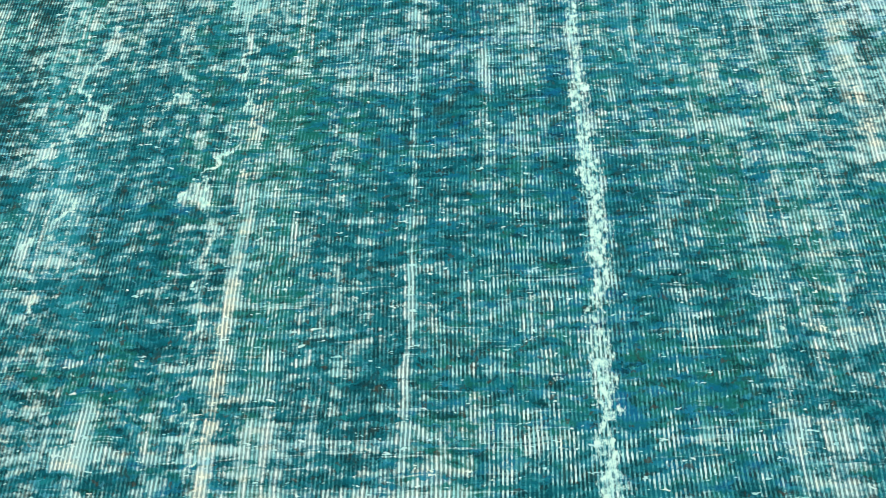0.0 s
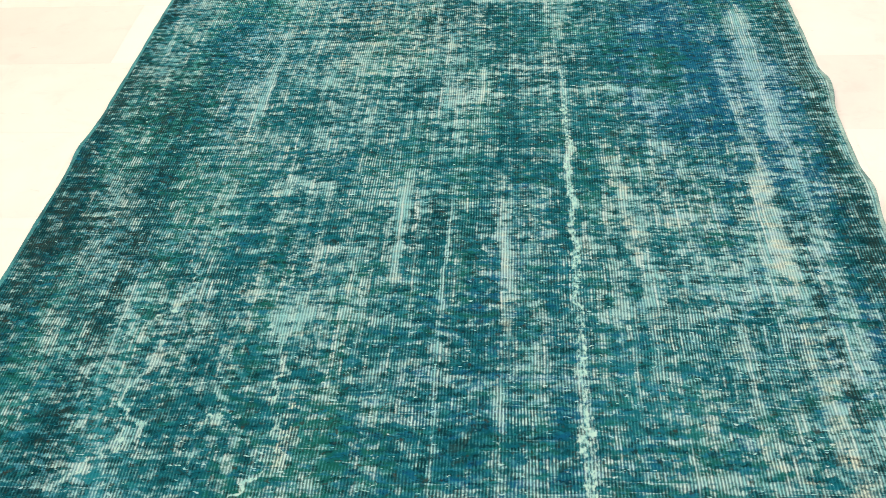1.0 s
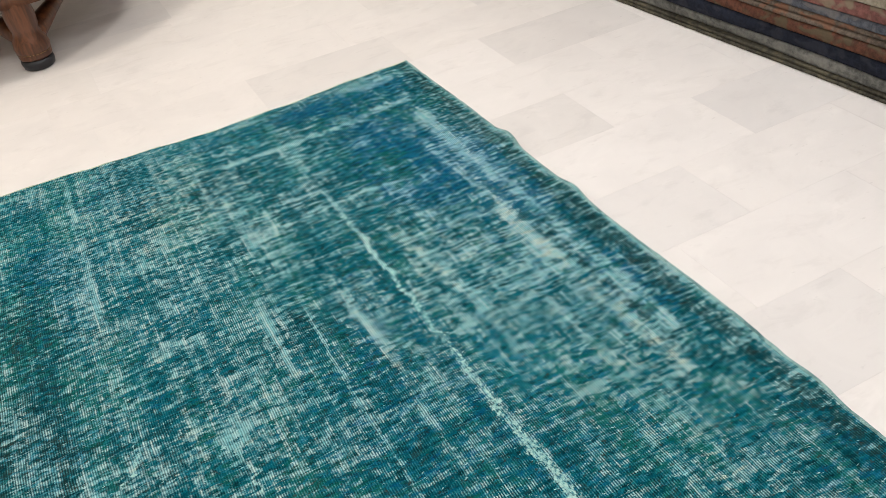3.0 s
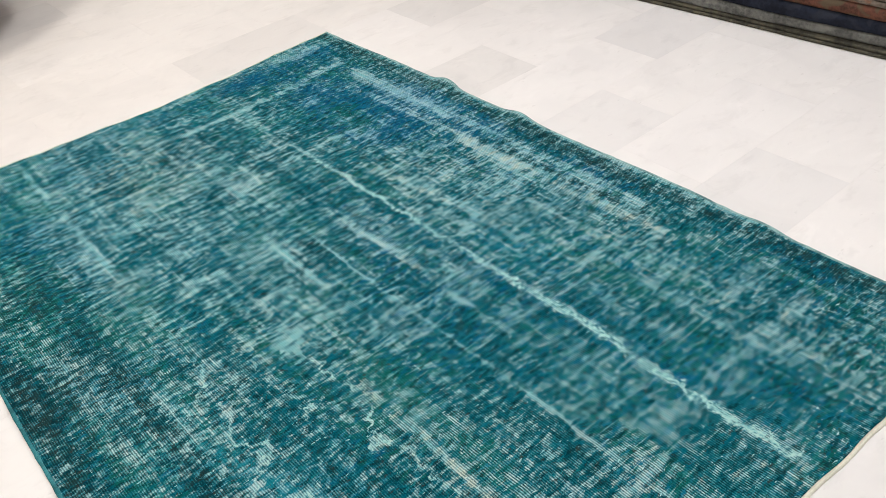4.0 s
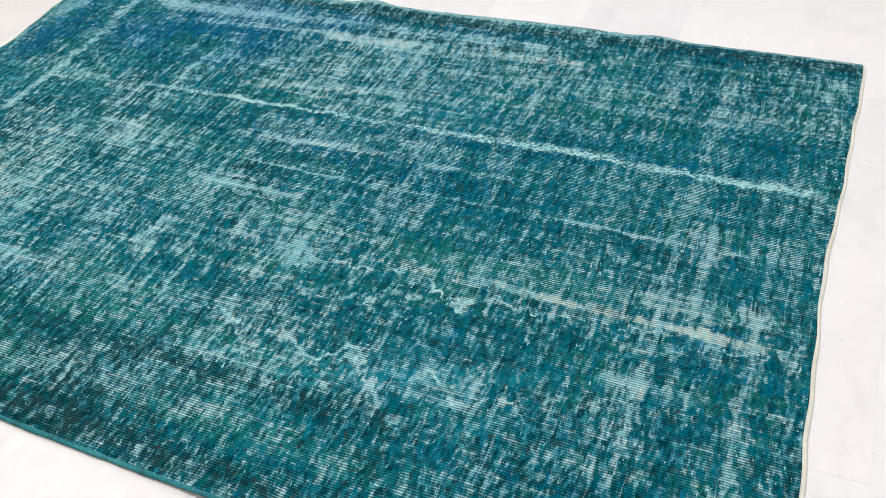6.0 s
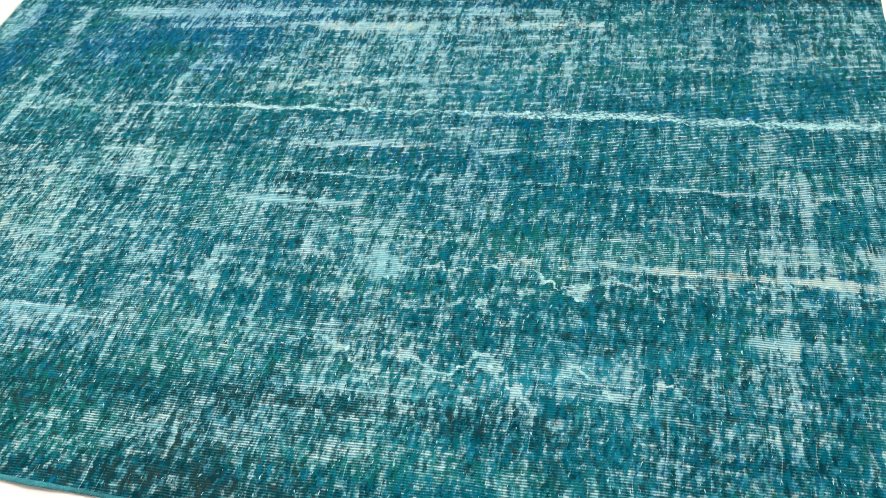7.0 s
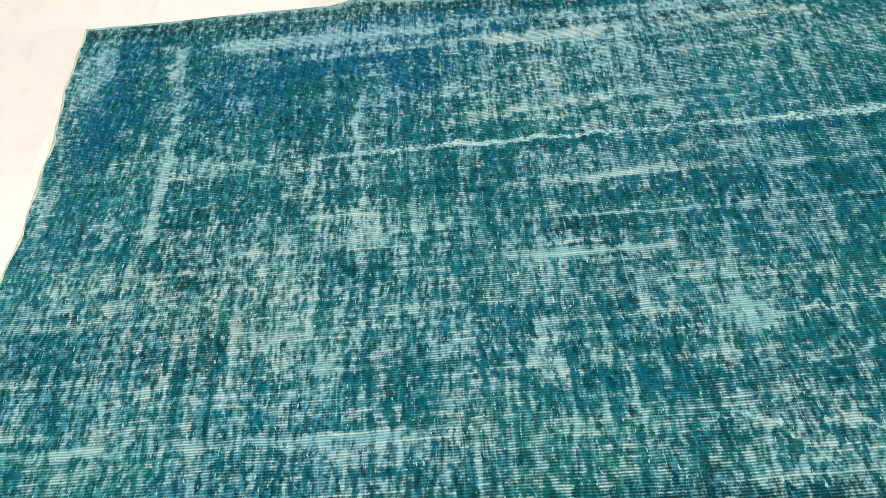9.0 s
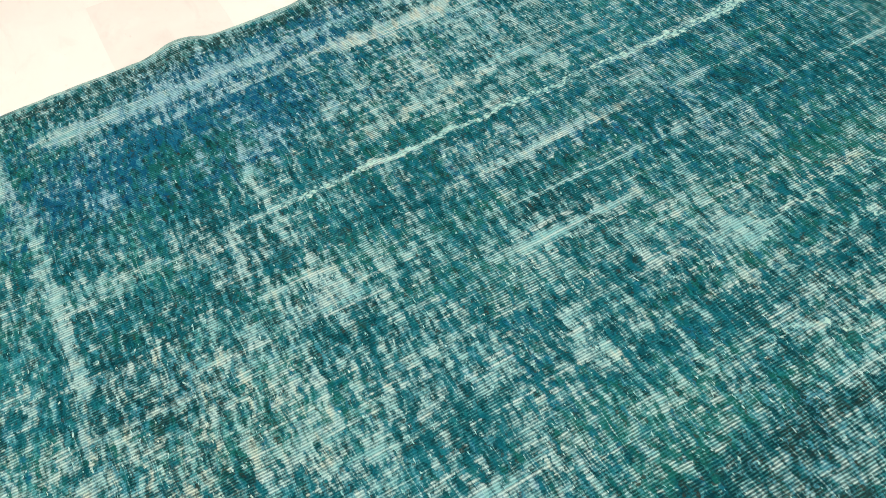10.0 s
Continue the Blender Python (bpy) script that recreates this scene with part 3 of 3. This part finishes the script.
def large_rug():
    root = thing("rug", label="worn over-dyed teal wool rug lying flat on the marble floor", category="rug")
    nu, nv = 460, 700
    u, v = np.meshgrid(np.linspace(0, 1, nu + 1), np.linspace(0, 1, nv + 1), indexing="ij")
    x, y = rug_xy(u, v)
    z = rug_height(x, y)
    top = np.stack([x, y, z], -1).reshape(-1, 3)
    count = len(top)
    low = top.copy()
    low[:, 2] -= 0.0065
    index = np.arange(count).reshape(nu + 1, nv + 1)
    faces = np.stack([index[:-1, :-1], index[1:, :-1], index[1:, 1:], index[:-1, 1:]], -1).reshape(-1, 4)
    rim = np.concatenate([index[:, 0], index[-1, 1:], index[-2::-1, -1], index[0, -2:0:-1]])
    after = np.roll(rim, -1)
    # the underside is only needed along the rim
    verts = np.concatenate([top, low[rim]])
    skirt_id = count + np.arange(len(rim))
    skirt = np.stack([rim, skirt_id, np.roll(skirt_id, -1), after], -1)
    data = bpy.data.meshes.new("woven_field")
    data.from_pydata(verts, [], np.concatenate([faces, skirt]).tolist())
    data.materials.append(PILE)
    data.shade_smooth()
    fields = [np.concatenate([f, f[rim]]) for f in (g.reshape(-1) for g in wear_fields(x, y))]
    ones = np.ones(len(verts))
    for name, three in (("wear", fields[:3]), ("dye", fields[3:6]), ("weave", [*fields[6:], ones])):
        layer = data.attributes.new(name, "FLOAT_COLOR", "POINT")
        layer.data.foreach_set("color", np.stack([*three, ones], -1).astype(np.float32).ravel())
    field = new("woven_field", data)
    field.parent = root
    tagged(field, "teal and blue short pile with bare white warps")

    def border(name, us, vs, radius, material, label, drop=0.003):
        bx, by = rug_xy(us, vs)
        bz = rug_height(bx, by)
        points = [Vector((a, b, c - drop)) for a, b, c in zip(bx, by, bz)]
        thick = rough_field(np.arange(len(points)), 0 * np.arange(len(points)), 0.23, 1, 5)
        part(name, tube(bmesh.new(), points, lambda i: radius * (0.8 + 0.45 * float(thick[i]))), material, root, label)

    line = np.linspace(0, 1, 360)
    border("right_selvedge", 0 * line + 1, line, 0.0050, EDGE_CORD, "pale grey-green overcast selvedge cord")
    border("left_selvedge", 0 * line, line, 0.0052, SELVEDGE, "turquoise overcast selvedge cord")
    border("far_hem", line, 0 * line + 1, 0.0046, FAR_HEM, "thin pale green end hem", 0.0035)
    # flat cotton hem at the near end
    bm = bmesh.new()
    bx, by = rug_xy(line, 0 * line)
    reach = 0.007 + 0.004 * rough_field(line, line, 25, 3, 8)
    rows = []
    for back, z in ((0.006, -0.0015), (0.0, -0.001), (-0.6, -0.003), (-1.0, -0.0065), (-1.0, -0.0078), (0.006, -0.0078)):
        rows.append([bm.verts.new((a, b + (back if back > 0 else back * r), z)) for a, b, r in zip(bx, by, reach)])
    for r0, r1 in zip(rows, rows[1:]):
        for i in range(len(line) - 1):
            bm.faces.new((r0[i], r0[i + 1], r1[i + 1], r1[i]))
    part("end_hem", bm, HEM, root, "cream cotton hem strip along one end")
    return root


large_rug()


# ---------------------------------------------------------------- piles of folded rugs
def rug_cloth(name, low, high, fleck, amount=0.6):
    return cloth(name, low, high, fleck, (40, 55), amount)


OLIVE = rug_cloth("olive_grey_wool", (0.03, 0.028, 0.022), (0.10, 0.092, 0.07), (0.15, 0.135, 0.09), 0.4)
SLATE = rug_cloth("slate_grey_wool", (0.075, 0.075, 0.07), (0.19, 0.19, 0.175), (0.25, 0.24, 0.22), 0.4)
NAVY = rug_cloth("navy_blue_wool", (0.010, 0.011, 0.017), (0.021, 0.025, 0.040), (0.045, 0.048, 0.060), 0.4)
RED = rug_cloth("brick_red_patterned_wool", (0.055, 0.030, 0.022), (0.15, 0.062, 0.042), (0.10, 0.085, 0.055), 0.8)
TAUPE = rug_cloth("taupe_patterned_wool", (0.07, 0.055, 0.045), (0.19, 0.15, 0.12), (0.22, 0.10, 0.06), 0.7)
BLUEGREY = rug_cloth("blue_grey_wool", (0.05, 0.055, 0.07), (0.13, 0.14, 0.165), (0.22, 0.20, 0.19), 0.5)
ROSE = rug_cloth("rose_patterned_wool", (0.13, 0.06, 0.055), (0.26, 0.115, 0.10), (0.24, 0.21, 0.15), 0.7)
BEIGE = rug_cloth("beige_patterned_wool", (0.24, 0.21, 0.16), (0.42, 0.38, 0.31), (0.20, 0.16, 0.08), 0.6)
MAROON = rug_cloth("dark_maroon_wool", (0.035, 0.010, 0.010), (0.10, 0.024, 0.022), (0.035, 0.03, 0.035), 0.6)
BROWN = rug_cloth("dark_brown_wool", (0.035, 0.022, 0.016), (0.085, 0.05, 0.036), (0.11, 0.07, 0.045), 0.5)


def folded_rug(words, material, base, width, length, thick, turn, seed, group, folded=True):
    """A rug folded once, its rounded fold along the front; base is the front corner of the fold at its near end."""
    root = thing("folded_rug", base, turn, label=words, category="rug", group=group)
    rnd = random.Random(seed)
    waves = [(rnd.uniform(1.5, 7), rnd.uniform(0, 6.28), rnd.uniform(0.001, 0.0035)) for _ in range(5)]
    steps = 90
    half = thick / 2
    if folded:
        leaves = [("fold", (0.0008, thick - 0.0008, 0.004 * rnd.random()))]
    else:
        leaves = [("lower_leaf", (0.0008, half - 0.0012, 0.006 * rnd.random())), ("upper_leaf", (half + 0.0012, thick - 0.0008, 0.004 + 0.008 * rnd.random()))]
    for leaf, (z0, z1, back) in leaves:
        bm = bmesh.new()
        r = (z1 - z0) / 2
        rows = []
        for i in range(steps + 1):
            y = length * i / steps
            off = back + sum(a * math.sin(f * y + ph) for f, ph, a in waves) + 0.0018 * noise.noise((y * 18, seed, back * 90))
            sag = 0.0012 * noise.noise((y * 5, seed * 3.1, 4))
            profile = [(min(r, 0.014) + off - min(r, 0.014) * math.sin(math.pi * k / 8) ** 0.7, z0 + r - r * math.cos(math.pi * k / 8) + sag) for k in range(9)]
            profile = [(width, z0 + sag * 0.2)] + [(width * 0.5, z0 + sag * 0.2)] + profile + [(width * 0.5, z1 + sag * 0.2), (width, z1 + sag * 0.2)]
            rows.append([bm.verts.new((px, y, pz)) for px, pz in profile])
        n = len(rows[0])
        for a, b in zip(rows, rows[1:]):
            for k in range(n):
                bm.faces.new((a[k], a[(k + 1) % n], b[(k + 1) % n], b[k]))
        bm.faces.new(rows[0][::-1])
        bm.faces.new(rows[-1])
        part(leaf, bm, material, root)
    return root


def pile_of_rugs(layers, corner, turn, width, length, group, seed, mirror=False):
    rnd = random.Random(seed)
    z = FLOOR_Z
    for words, material, thick in layers:
        shift, slide = rnd.uniform(-0.004, 0.012), rnd.uniform(-0.012, 0.02)
        if z < 0:
            shift = slide = 0.0
        c, s = math.cos(radians(turn)), math.sin(radians(turn))
        base = (corner[0] + c * shift - s * slide, corner[1] + s * shift + c * slide, z)
        folded_rug(words, material, base, width, length + rnd.uniform(-0.05, 0.05), thick, turn, rnd.randint(1, 999), group, z > 0 and material not in (TAUPE, BROWN))
        z += thick
    return z


KINDS = {
    "olive": ("folded olive grey wool rug lying in a pile", OLIVE),
    "slate": ("folded slate grey wool rug lying in a pile", SLATE),
    "navy": ("folded navy blue wool rug lying in a pile", NAVY),
    "red": ("folded brick red patterned rug lying in a pile", RED),
    "taupe": ("folded taupe patterned wool rug lying in a pile", TAUPE),
    "bluegrey": ("folded blue grey wool rug lying in a pile", BLUEGREY),
    "rose": ("folded rose and beige patterned rug in a pile", ROSE),
    "beige": ("folded beige patterned wool rug lying in a pile", BEIGE),
    "maroon": ("folded dark maroon wool rug lying in a pile", MAROON),
    "brown": ("folded dark brown wool rug lying in a pile", BROWN),
}


def layers_of(text):
    return [(*KINDS[word.split(":")[0]], float(word.split(":")[1])) for word in text.split()]


pile_of_rugs(layers_of("olive:.030 slate:.046 navy:.054 red:.046 taupe:.040 bluegrey:.034 rose:.048 beige:.040 slate:.036 red:.044 navy:.040 taupe:.038 olive:.036 rose:.042"),
             (1.172, 0.200), 5.0, 0.95, 4.3, "rugs piled by the east wall", 5)
pile_of_rugs(layers_of("brown:.045 maroon:.050 brown:.040 maroon:.046 red:.044 brown:.042 maroon:.046 taupe:.040"),
             (-2.825, 6.0), 180.0, 0.85, 2.9, "rugs piled by the west wall", 9)


def plastic_sheet():
    """Crumpled film hanging down over the pile's end."""
    bm = bmesh.new()
    rows = []
    for i in range(25):
        s = i / 24
        row = []
        for j in range(13):
            w = j / 12
            crumple = 0.012 * noise.noise((s * 7, w * 5, 2)) + 0.006 * noise.noise((s * 17, w * 13, 5))
            row.append(bm.verts.new((0.02 + 0.42 * w, -0.016 - 0.02 * s - 0.012 * math.sin(9 * w + 3 * s) + crumple, 0.40 * (1 - s) + 0.002 + 0.01 * abs(noise.noise((w * 6, 1, 1))) * (1 - s))))
        rows.append(row)
    for a, b in zip(rows, rows[1:]):
        for j in range(12):
            bm.faces.new((a[j], a[j + 1], b[j + 1], b[j]))
    bmesh.ops.solidify(bm, geom=bm.faces[:], thickness=0.0015)
    ob = part("plastic_sheet", bm, PLASTIC)
    ob.matrix_world = pose(1.169, 0.180, FLOOR_Z, 0, 0, 5.0)
    return tagged(ob, "crumpled pale blue plastic film hanging at the rug pile's end", "plastic film")


plastic_sheet()


# ---------------------------------------------------------------- low table on three heavy feet
def low_table():
    feet = (Vector((-1.305, 3.83, FLOOR_Z)), Vector((-1.755, 4.70, FLOOR_Z)), Vector((-0.815, 4.61, FLOOR_Z)))
    middle = sum(feet, Vector()) / 3
    root = thing("low_table", (middle.x, middle.y, FLOOR_Z), label="low brown wooden table on thick splayed legs with dark feet", category="table")
    home = Vector((middle.x, middle.y, FLOOR_Z))
    profile = [(0.062, 0.046), (0.070, 0.050), (0.074, 0.060), (0.070, 0.072), (0.075, 0.080), (0.078, 0.10), (0.074, 0.125), (0.062, 0.15), (0.056, 0.17),
               (0.062, 0.19), (0.066, 0.24), (0.060, 0.31), (0.052, 0.36), (0.060, 0.375), (0.06, 0.40)]
    for i, foot in enumerate(feet):
        at = foot - home
        leg = part("leg", lathe(bmesh.new(), profile, 28, at), WOOD, root)
        part("foot_socket", lathe(bmesh.new(), [(0.060, 0.0), (0.068, 0.006), (0.073, 0.03), (0.070, 0.044), (0.056, 0.048)], 28, at), RUBBER, leg, "black round foot socket")
        part("band", lathe(bmesh.new(), [(0.068, 0.0735), (0.0752, 0.0745), (0.0752, 0.0770), (0.068, 0.078)], 28, at), BRASS, leg, "thin worn brass band")
        end = feet[(i + 1) % 3] - home
        points = [at.lerp(end, 0.04 + 0.92 * k / 16) + Vector((0, 0, 0.128 + 0.06 * math.sin(math.pi * k / 16))) for k in range(17)]
        part("stretcher", tube(bmesh.new(), points, lambda k: 0.036 + 0.012 * math.cos(2 * math.pi * k / 16), 14), WOOD, root)
    part("tabletop", lathe(bmesh.new(), [(0.64, 0.415), (0.665, 0.422), (0.67, 0.44), (0.66, 0.455), (0.64, 0.458)], 56), WOOD, root)
    # unseen ring under the top, added and hung low to deepen the floor shadow
    part("unseen_apron", lathe(bmesh.new(), [(0.46, 0.29), (0.61, 0.29), (0.62, 0.415), (0.46, 0.416)], 48), WOOD, root)


low_table()


# ---------------------------------------------------------------- marble floor, tile by tile
TILE_X, TILE_Y, JOINT = 0.613, 0.311, 0.0003
ROW_ZERO = 0.828
JOINTS = {-1: 0.355, 0: 0.70, 1: 0.348, 2: 0.65, 3: 0.335, 4: 0.0, 5: 0.325, 6: 0.03}
GREYER = {(1, -1), (2, 0), (-1, -1), (5, 0), (6, -1), (4, -4), (-3, -1), (7, 1), (3, -5), (3, -1), (10, -2), (11, -5), (9, 1)}

floor = tagged(part("floor", box(bmesh.new(), (X0, Y0, -0.06), (X1, Y1, FLOOR_Z - 0.0005)), GROUT, smooth=False),
               "polished cream and greyish marble tile floor with tight joints", "floor", kind="structure")


def tile_bmesh():
    bm = box(bmesh.new(), (-TILE_X / 2 + JOINT / 2, -TILE_Y / 2 + JOINT / 2, -0.012), (TILE_X / 2 - JOINT / 2, TILE_Y / 2 - JOINT / 2, 0.0))
    top = [e for e in bm.edges if all(v.co.z > -0.001 for v in e.verts)]
    bmesh.ops.bevel(bm, geom=top, offset=0.0001, segments=1, affect="EDGES")
    return bm


tile_meshes = {}
for tone in (MARBLE, GREY_MARBLE):
    data = bpy.data.meshes.new("tile")
    bm = tile_bmesh()
    bm.to_mesh(data)
    bm.free()
    data.materials.append(tone)
    tile_meshes[tone.name] = data

far_verts, far_faces = [], []
shifts = random.Random(4)
for row in range(-12, 20):
    start = JOINTS.get(row, shifts.uniform(-0.3, 0.3))
    cy = ROW_ZERO + (row + 0.5) * TILE_Y
    for k in range(-9, 4):
        cx = start + (k + 0.5) * TILE_X
        if not (X0 - 0.05 < cx - TILE_X / 2 and cx + TILE_X / 2 < X1 + 0.62 and Y0 - 0.1 < cy < Y1 + 0.1):
            if not (X0 - 0.65 < cx < X1 + 0.3 and Y0 - 0.1 < cy < Y1 + 0.1):
                continue
        level = FLOOR_Z + shifts.uniform(-0.0001, 0.0)
        if -3.3 < cx < 1.5 and -1.2 < cy < 5.4:
            grey = (row, k) in GREYER
            tile = new("tile", tile_meshes[(GREY_MARBLE if grey else MARBLE).name])
            tile.matrix_world = pose(cx, cy, level)
            tile.parent = floor
        else:
            x0, x1, y0, y1 = cx - TILE_X / 2 + JOINT / 2, cx + TILE_X / 2 - JOINT / 2, cy - TILE_Y / 2 + JOINT / 2, cy + TILE_Y / 2 - JOINT / 2
            x0, x1, y0, y1 = max(x0, X0), min(x1, X1), max(y0, Y0), min(y1, Y1)
            if x1 - x0 < 0.01 or y1 - y0 < 0.01:
                continue
            n = len(far_verts)
            far_verts += [(x0, y0, level), (x1, y0, level), (x1, y1, level), (x0, y1, level), (x0, y0, level - 0.01), (x1, y0, level - 0.01), (x1, y1, level - 0.01), (x0, y1, level - 0.01)]
            far_faces += [tuple(n + q for q in f) for f in ((0, 1, 2, 3), (0, 4, 5, 1), (1, 5, 6, 2), (2, 6, 7, 3), (3, 7, 4, 0))]
data = bpy.data.meshes.new("outer_tiles")
data.from_pydata(far_verts, [], far_faces)
data.materials.append(MARBLE)
outer = new("outer_tiles", data)
outer.parent = floor
tagged(outer, kind="stuff")
